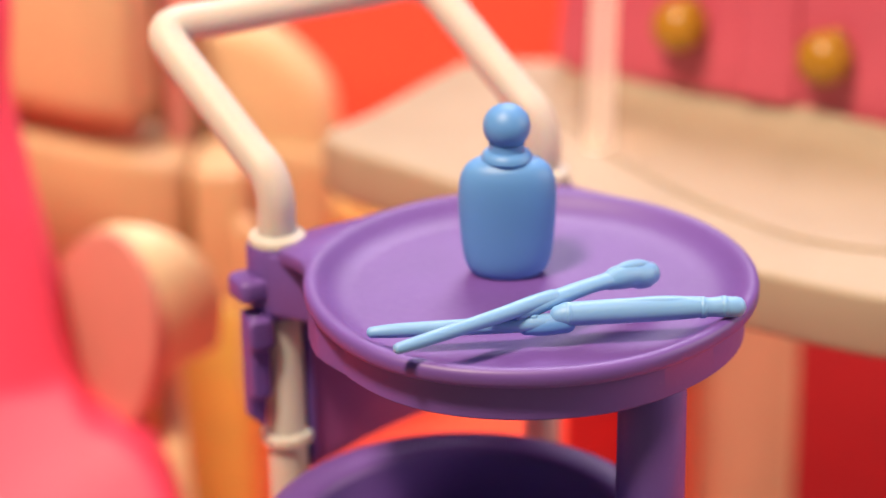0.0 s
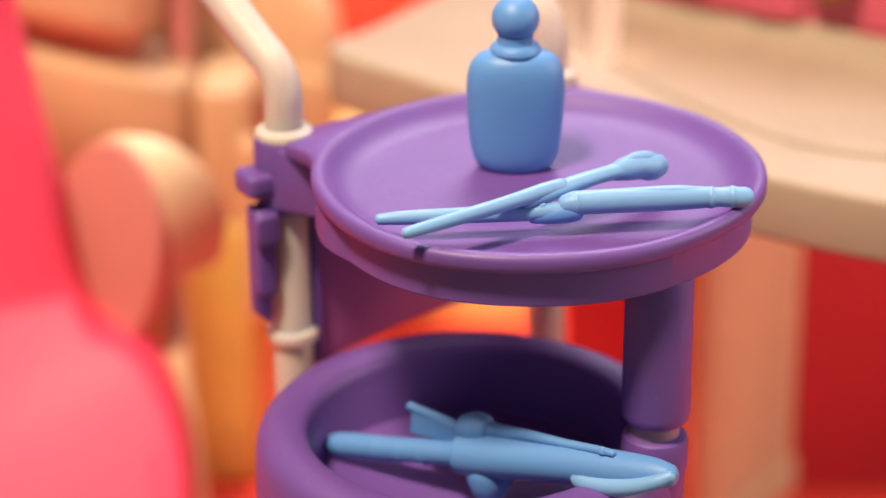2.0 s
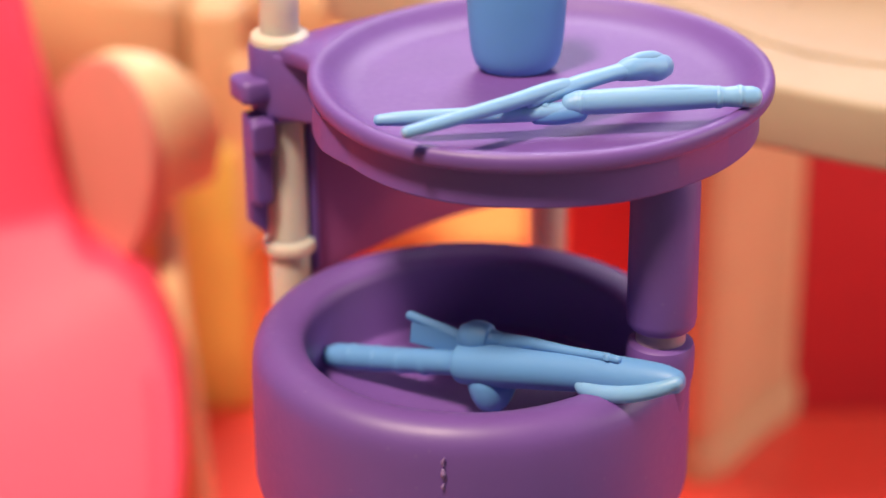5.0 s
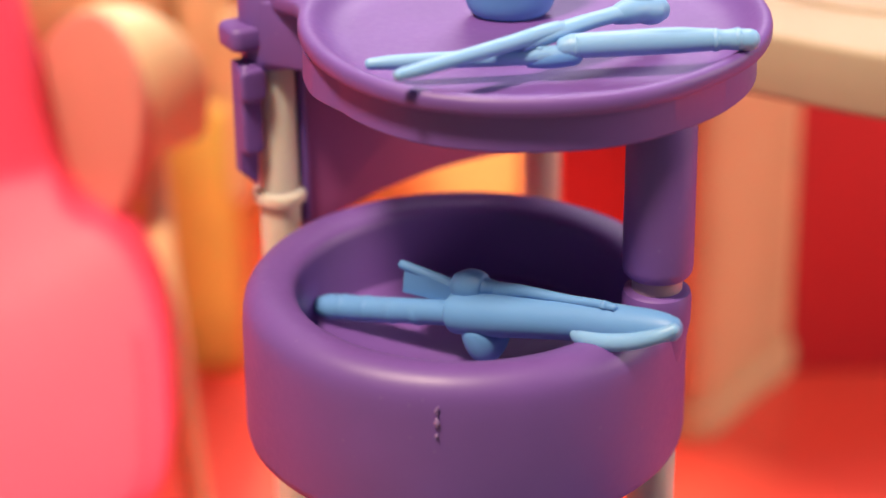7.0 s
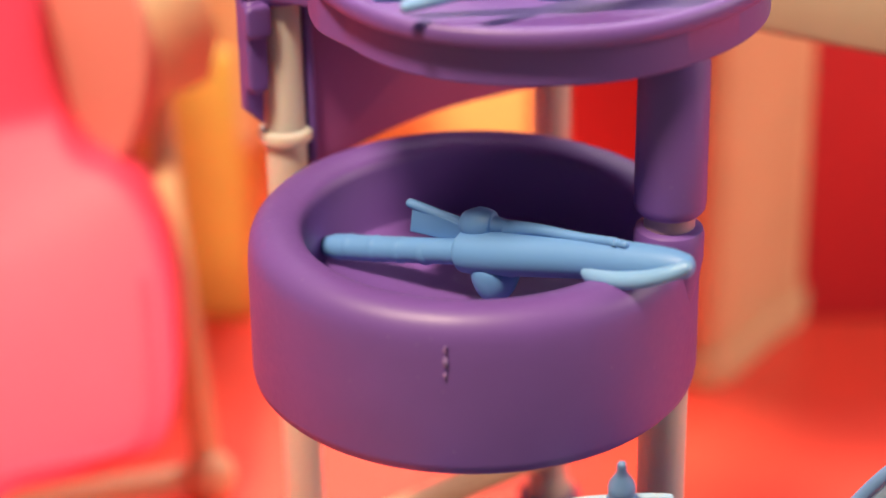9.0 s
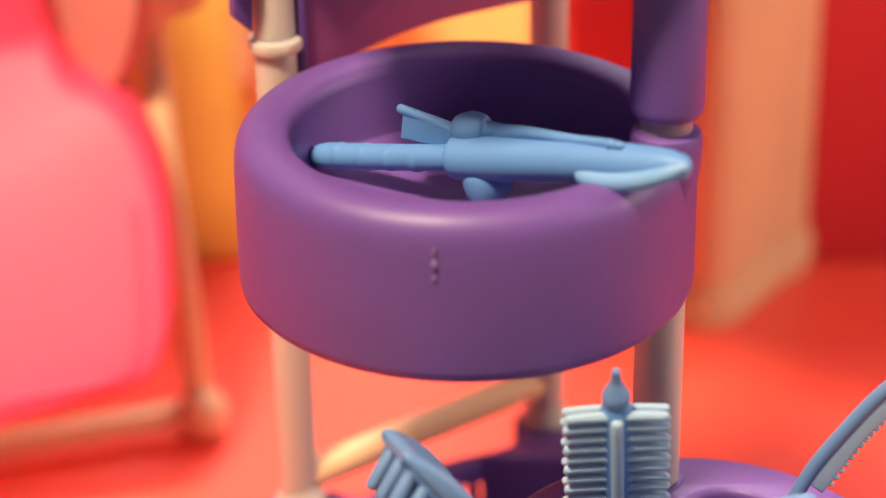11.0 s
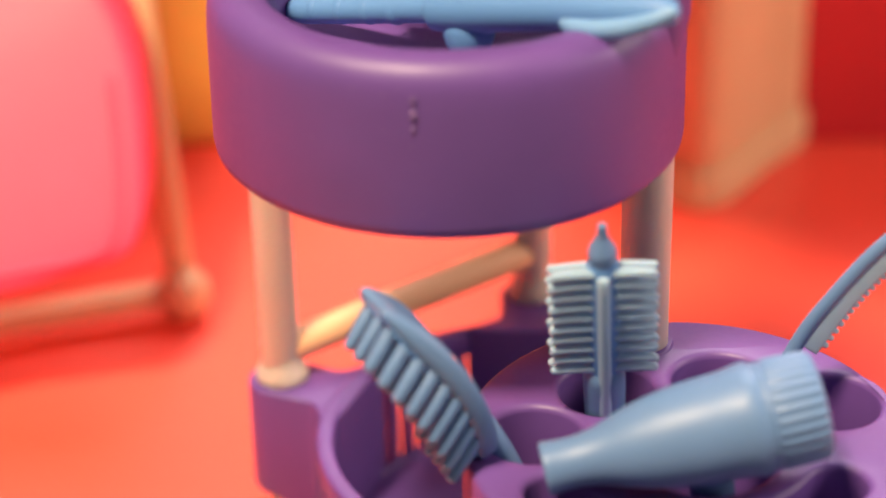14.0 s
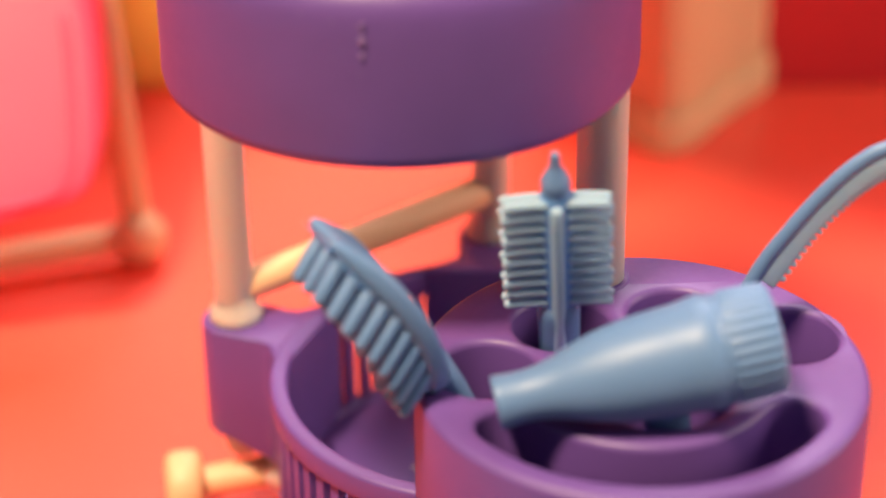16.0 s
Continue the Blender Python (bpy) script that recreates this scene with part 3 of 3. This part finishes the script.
part("ribbed_cap", lathe([(6.6, 30.2), (7.2, 30.5), (7.35, 31.2), (7.3, 33), (7.25, 35.2), (7.1, 36.7), (6.7, 37.3), (6.0, 37.5), (5.6, 37.0), (0.3, 36.9)], tuple(D0), tuple(dd), 180, ribs=(30, 0.16, 31.0, 37.3)), TOOL, dryer, "ribbed end cap")
part("grip", sweep(spline([(*(D0 + dd * 22 + Vector((0, 0, -4))), 3.4), (*(D0 + dd * 23 + Vector((0.6, 2.0, -12))), 3.0), (*(D0 + dd * 24 + Vector((1, 2.5, -25))), 2.6)], 5), 20), TOOL, dryer)

# ---- vent brush standing in a well ----
vent = tool("vent_brush", (21.6, -14, 41.7), "light blue toy round brush standing upright in a well", "hair brush")
V0, V1 = (22.2, -11.6, 44.0), (19.9, -25.4, 95.2)
part("handle", rod([(0, 1.8, 0), (0.16, 2.2, 0), (0.28, 2.8, 0), (0.40, 2.95, 0), (0.47, 2.9, 0), (0.5, 2.3, 0)], V0, V1, 20), TOOL, vent)
part("core", rod([(0.36, 2.3, 0), (0.5, 2.4, 0), (0.82, 2.35, 0), (0.88, 1.9, 0)], V0, V1, 20), BLUE, vent)
part("tip", rod([(0.86, 1.7, 0), (0.89, 1.95, 0), (0.915, 1.95, 0), (0.945, 1.25, 0), (0.965, 0.8, 0), (0.995, 0.65, 0)], V0, V1, 20), TOOL, vent, "pointed tip")
va = (Vector(V1) - Vector(V0)).normalized()
_, vs, vf = frame_of(va, (0, 1, 0))
vs = Vector((1, 0, 0)) - va * va.x
vs.normalize()
vf = vs.cross(va)
if vf.y > 0:
    vf = -vf
part("front_rib", sweep([(*(along(V0, V1, t) + vf * (2.1 + 0.5 * (t < 0.45))), 0.95) for t in (0.29, 0.5, 0.65, 0.8, 0.845)], 12), FROST, vent, "pale raised rib")
for k in range(10):
    t = 0.515 + 0.34 * k / 9
    for side in (-1, 1):
        for depth, drop in ((-1.3, -0.020), (1.2, 0.0)):
            base = along(V0, V1, t + drop) + vf * depth
            reach = 7.15 - 0.25 * (k % 2) - (0.3 if depth > 0 else 0)
            part("bristle", sweep([(*(base + vs * side * 1.3), 0.78), (*(base + vs * side * 4.5 - va * 0.08), 0.74), (*(base + vs * side * reach - va * 0.25), 0.66)], 8), FROST, vent)

# ---- paddle brush leaning in a well ----
paddle = tool("paddle_brush", (6, -27, 41.7), "light blue toy paddle brush leaning out of a well", "hair brush")
P1, P0 = Vector((-9.2, -30.8, 88.5)), Vector((7.2, -26.6, 59.6))
pa = (P1 - P0).normalized()
pn = Vector((-0.68, -0.34, -0.65))
pn = (pn - pa * pn.dot(pa)).normalized()
pw = pa.cross(pn)
PM = Matrix(((pa.x, pw.x, -pn.x, P0.x), (pa.y, pw.y, -pn.y, P0.y), (pa.z, pw.z, -pn.z, P0.z), (0, 0, 0, 1)))
plen = (P1 - P0).length
pad = smooth_loop([(4, -2.6), (9, -5.4), (18, -7.0), (27, -6.4), (33, -4.4), (plen - 0.6, -2.2), (plen - 0.6, 2.2), (33, 4.4), (27, 6.6), (18, 7.0), (9, 5.4), (4, 2.6)], 4)


def paddle_bend(q):
    """The paddle bends over its length and thins out towards its tip."""
    thin = max(0.0, (q.x - 26) / (plen - 26)) ** 1.3
    return PM @ Vector((q.x, q.y, q.z + (1.0 - q.z) * 0.6 * thin - 0.0105 * (q.x - 19) ** 2))


for name, outline, z0, z1, bevel, material, label in (("paddle", pad, -0.9, 2.6, 1.2, TOOL, "rounded paddle head"), ("cushion", offset_in(pad, 0.9), -1.5, -0.7, 0.4, BLUE, "blue bristle bed")):
    bm = slab(outline, z0, z1, bevel)
    for v in bm.verts:
        v.co = paddle_bend(v.co)
    part(name, bm, material, paddle, label)
part("handle", sweep([(*(P0 + pa * 7), 2.2), (*(P0 + pa * 2), 2.0), (*(P0 - pa * 8 - Vector((0, 0, 3))), 2.0), (*(P0 - pa * 13 - Vector((-4, 0, 6))), 1.9)], 16), TOOL, paddle)
pb = Vector((-0.52, -0.44, -0.73)).normalized()
for i in range(9):
    along_pad = 8.6 + 2.7 * i
    half = 6.9 - 0.019 * (along_pad - 19) ** 2
    for f in (-0.82, -0.28, 0.28, 0.82) if i < 7 else (-0.8, 0.0, 0.8):
        q = paddle_bend(Vector((along_pad, f * half, -1.0)))
        part("bristle", sweep([(*q, 1.1), (*(q + pb * 3.2), 1.05), (*(q + pb * 5.6), 0.9)], 10), TOOL, paddle)

# ---- comb standing in a well ----
comb = tool("rattail_comb", (50, -13, 41.7), "light blue toy comb leaning out of a well", "comb")
spine = spline([(42.2, -12.4, 52.0, 1.0), (48.4, -12.4, 68.4, 1.0), (53.4, -12.4, 76.7, 1.0), (58.8, -12.4, 83.7, 1.0), (63.3, -12.4, 87.7, 0.98), (67.2, -12.4, 89.3, 0.95)], 8)
part("spine", sweep(spine, 14, flat=1.1), TOOL, comb)
teeth = spline([r[:3] for r in [(48.6, -12.6, 69.4), (53.3, -12.6, 77.2), (58.4, -12.6, 83.6), (63.0, -12.6, 87.4), (66.6, -12.6, 88.8)]], 7)
part("web", slab([(t[0] - 0.2, t[2]) for t in teeth] + [(t[0] + 2.7, t[2] - 2.2) for t in teeth[::-1]], 11.8, 13.1, 0.3, m=UPRIGHT @ Matrix.Diagonal((1, 1, 1, 1))), FROST, comb)
for k in range(1, len(teeth) - 1):
    a, b = teeth[k - 1], teeth[k + 1]
    d = Vector((b[0] - a[0], 0, b[2] - a[2])).normalized()
    nrm = Vector((d.z, 0, -d.x))
    q = Vector(teeth[k]) + Vector((0, 0.1, 0))
    part("tooth", sweep([(*(q + nrm * 1.2), 0.62), (*(q + nrm * 3.2), 0.60), (*(q + nrm * 3.9), 0.42)], 8), FROST, comb)

# ---- pink salon chair ----
chair = thing("salon_chair", (-85, 105, 0), "hot pink toy salon chair with a cream tube frame", "chair")
seat = [(-135, 19), (-86, 25.4), (-71, 28.6), (-61.2, 31), (-57.9, 35), (-56.9, 40), (-57, 46), (-57.6, 54), (-59, 61.5), (-61.5, 68), (-65, 73), (-70, 76.4), (-75, 78.2), (-78.8, 82.5), (-81.5, 92), (-84, 107), (-86.5, 122), (-90, 145), (-92, 175), (-135, 175)]


def lean_back(z):
    """The seat front leans back as it rises; the backrest stands upright above it."""
    return 76 + 0.72 * (min(z, 86) - 24)


bm = slab(smooth_loop(seat, 5), -16, 0, 3.0, m=UPRIGHT)
for v in bm.verts:
    v.co.y += lean_back(v.co.z)
shell = part("shell", bm, PINK, chair, "hot pink moulded shell")
inner = [(-125, 23), (-86, 29.1), (-67.4, 32), (-62.6, 35.8), (-61.8, 42.7), (-63.2, 56.7), (-66, 65), (-72, 71), (-125, 73)]
outline = smooth_loop(inner, 4)
part("piping", sweep([(x, lean_back(z) + 0.1, z, 0.9) for x, z in outline[2:-14]], 8), PINK, chair, "raised piping line")
part("frame_post", sweep(spline([(-55.6, 116, 4, 3.0), (-57.2, 117, 30, 3.0), (-60.4, 124, 62, 3.1), (-62.5, 134, 82, 3.0)], 6), 20), IVORY, chair)
part("frame_foot", sweep([(-55.2, 115, 5.6, 5.4), (-55.0, 113.6, 5.8, 5.5)], 20), IVORY, chair, "rounded cream foot")
part("frame_bar", sweep([(-57, 114.5, 5.6, 2.9), (-96, 102, 5.6, 2.9), (-140, 88, 5.6, 2.9)], 18), IVORY, chair)
ARM = Matrix.Translation((-75.0, 128, 92)) @ Matrix.Rotation(radians(-40), 4, "Z") @ Matrix.Rotation(radians(23), 4, "Y")
oval = [(16.2 * math.cos(a), 28.0 * math.sin(a)) for a in [2 * PI * k / 56 for k in range(56)]]
arm_top = [(16.0 * math.cos(a), 28.6 * math.sin(a)) for a in [radians(6 + 148 * k / 36) for k in range(37)]] + [(-11.0, 10.0), (-3.0, 17.0), (5.0, 12.0), (11.5, 1.0)]
arm = part("arm_panel", slab(oval, -3, 1.5, 1.0, m=ARM @ UPRIGHT), PEACH, chair, "peach pink oval arm panel")
bm = slab(arm_top, -19, 0.6, 1.6)
for v in bm.verts:
    if v.co.z < 0:
        v.co.z *= min(1, max(0.2, 0.2 + 0.8 * (v.co.x + 4) / 18))
bm.transform(ARM @ UPRIGHT)
part("arm_pad", bm, BUTTER, arm, "thick cream arm pad over the panel")
part("arm_edge", sweep([(*(ARM @ UPRIGHT @ Vector((16.4 * math.cos(a), 28.3 * math.sin(a), 1.0))), 1.3) for a in [radians(185 + 90 * k / 16) for k in range(17)]], 10), IVORY, arm, "pale raised edge")
part("arm_post", sweep(spline([(-62.8, 132, 92, 3.0), (-62.2, 131, 80, 2.9), (-61.0, 128, 66, 2.9)], 5), 16), IVORY, chair)

# ---- wash basin ----
basin = thing("wash_basin", (55, 120, 0), "cream toy wash basin with a pink tap board", "wash basin")
top = smooth_loop([(-27.5, 130), (-10, 112), (12, 91), (34, 73), (52, 59.5), (74, 47), (98, 43), (124, 56), (136, 82), (128, 112), (88, 137), (64, 157), (30, 176), (4, 178), (-4, 170), (-18, 146)], 5)
bowl = smooth_loop([(24.5, 133), (24, 150), (31, 163), (46, 160), (63, 149), (82, 131), (100, 110), (108, 90), (102, 74), (84, 68), (60, 76), (38, 104)], 5)
bowl = bowl if sum(a[0] * b[1] - b[0] * a[1] for a, b in zip(bowl, bowl[1:] + bowl[:1])) > 0 else bowl[::-1]
part("counter", slab(top, 124, 136, 1.5, [bowl]), BASIN, basin, "thick cream counter")
bm = bmesh.new()
cx, cy = 64, 118
loops = []
for f, z in ((1.05, 136.0), (1.045, 136.7), (1.02, 137.0), (0.995, 136.7), (0.97, 135.6), (0.92, 134.0), (0.80, 132.2), (0.55, 131.4), (0.25, 131), (0.02, 131), (0.02, 129.8), (0.56, 130.2), (0.82, 131), (0.96, 132), (1.0, 133.4), (1.03, 135.2)):
    loops.append([(cx + (x - cx) * f, cy + (y - cy) * f, z) for x, y in bowl])
rings(bm, loops, False)
part("bowl", bm, BASIN, basin, "pale shallow bowl")
ped = smooth_loop([(51, 158), (55, 156.5), (61, 160), (72, 176), (82, 190), (74, 200), (54, 203), (42, 190), (42, 172)], 4)
part("pedestal", slab(offset_in(ped, 1.5), 8, 125, 1.2), IVORY, basin, "cream pedestal")
part("plinth", slab(ped, 0, 9, 1.2), IVORY, basin)
bd = Vector((65, -39, 0)).normalized()
BD = Matrix(((bd.x, 0, -bd.y, 22), (bd.y, 0, bd.x, 177), (0, 1, 0, 0), (0, 0, 0, 1)))
tap_board = part("tap_board", slab(smooth_loop([(4, 136), (30, 136), (60, 136), (92, 136), (94, 150), (92, 172), (60, 176), (30, 176), (6, 172), (3, 150)], 4), -5, 5, 1.5, m=BD), MAGENTA, basin, "pink board behind the bowl")
for s, h in ((32.8, 151.0), (65.2, 149.0)):
    c = BD @ Vector((s, h, -5))
    nrm = Vector((bd.y, -bd.x, 0))
    if nrm.y > 0:
        nrm = -nrm
    part("tap_knob", lathe([(3.2, -1), (5.2, 0.2), (5.6, 2), (5.4, 4.5), (4.5, 6.6), (2.4, 7.8), (0.2, 8.0)], tuple(c), tuple(nrm), 28), GOLD, tap_board, "gold round knob")
    nub = c + nrm * 3.0 + bd * 2.4 + Vector((0, 0, 4.8))
    part("knob_tip", lathe([(1.7 * math.sin(a) + 0.02, -1.7 * math.cos(a)) for a in [PI * k / 10 for k in range(11)]], tuple(nub), (0, 0, 1), 20), GOLD, tap_board)
part("spout", sweep(spline([(27.5, 122, 134, 2.9), (28.0, 124, 150, 2.9), (29.0, 126, 178, 2.9)], 5), 16), CLEAR, basin, "clear plastic upright spout").visible_shadow = False
part("tap_block", slab(rounded(45.5, 136.5, 58.5, 172, 3.0), -6.2, -4.5, 0.8, m=BD), MAGENTA, tap_board, "raised pink block between the knobs")

# ---- cabinets at the back ----
def sloped(bm):
    """Lets a block fall away towards its free end."""
    for v in bm.verts:
        v.co.z -= 0.27 * (v.co.x + 80)
    return bm


def set_back(bm):
    """Draws a block larger and further off."""
    for v in bm.verts:
        v.co = Vector((0, -303, 285)) + (v.co - Vector((0, -303, 285))) * 1.085
    return bm


cab = thing("amber_cabinet", (-68, 215, 0), "amber yellow toy cabinet with a cream top", "cabinet")
part("body", slab(rounded(-130, 191, -49.5, 244, 6), 0, 72, 4.0), AMBER, cab)
part("top", set_back(slab(smooth_loop([(-112, 97), (-60, 96.9), (-33, 97), (-28, 108), (-29, 124), (-36, 134), (-46, 141), (-60, 144), (-84, 146), (-112, 146), (-114, 125)], 5), -202, -184, 6.0, m=UPRIGHT)), IVORY, cab, "thick rounded cream top")
part("leg", sweep(spline([(-49.5, 188.5, 50, 3.2), (-49.2, 188.5, 68, 3.4), (-49.8, 188.5, 92, 3.2)], 4), 16), TAN, cab, "pale yellow round leg")
part("side_panel", slab(rounded(-63, 192.5, -49.5, 216, 3), 70, 105, 2.5), TAN, cab, "tan upright panel under the top")
part("shelf", slab(smooth_loop([(-62, 72), (-40, 72), (-33, 76), (-31.5, 84), (-31.5, 97), (-62, 97)], 4), -243, -222, 2.5, m=UPRIGHT), TAN, cab, "tan rounded shelf under the top")
bench = thing("amber_bench", (-20, 300, 0), "amber yellow toy bench front standing at the back", "bench")
part("front", slab(rounded(-70, 286, 20, 320, 4), 0, 60, 2.0), HONEY, bench)
hood = thing("cream_cushion", (-102, 205, 60), "cream rounded toy seat block on the amber cabinet", "seat")
part("cushion", set_back(sloped(slab(smooth_loop([(-150, 150), (-90, 146), (-72, 148), (-67, 154), (-67, 172), (-90, 178), (-150, 178)], 5), 131, 190, 7.0))), IVORY, hood, "rounded cream cushion")
part("base", set_back(sloped(slab(smooth_loop([(-150, 152), (-90, 149), (-66, 150), (-59, 158), (-62, 174), (-90, 178), (-150, 178)], 5), 84, 126.5, 3.0))), TAN, hood, "tan seat base")
part("seam", set_back(sloped(slab(smooth_loop([(-148, 156), (-90, 154), (-72, 157), (-70, 170), (-90, 174), (-148, 174)], 4), 126, 131.5, 0.5))), MAROON, hood, "dark seam under the cushion")
part("side_rail", set_back(sweep(spline([(-62.5, 168, 112, 3.2), (-62.0, 168, 128, 3.2), (-62.5, 168, 146, 3.0), (-64.0, 170, 164, 2.8)], 5), 16)), PEACH, hood, "pinkish side rail")
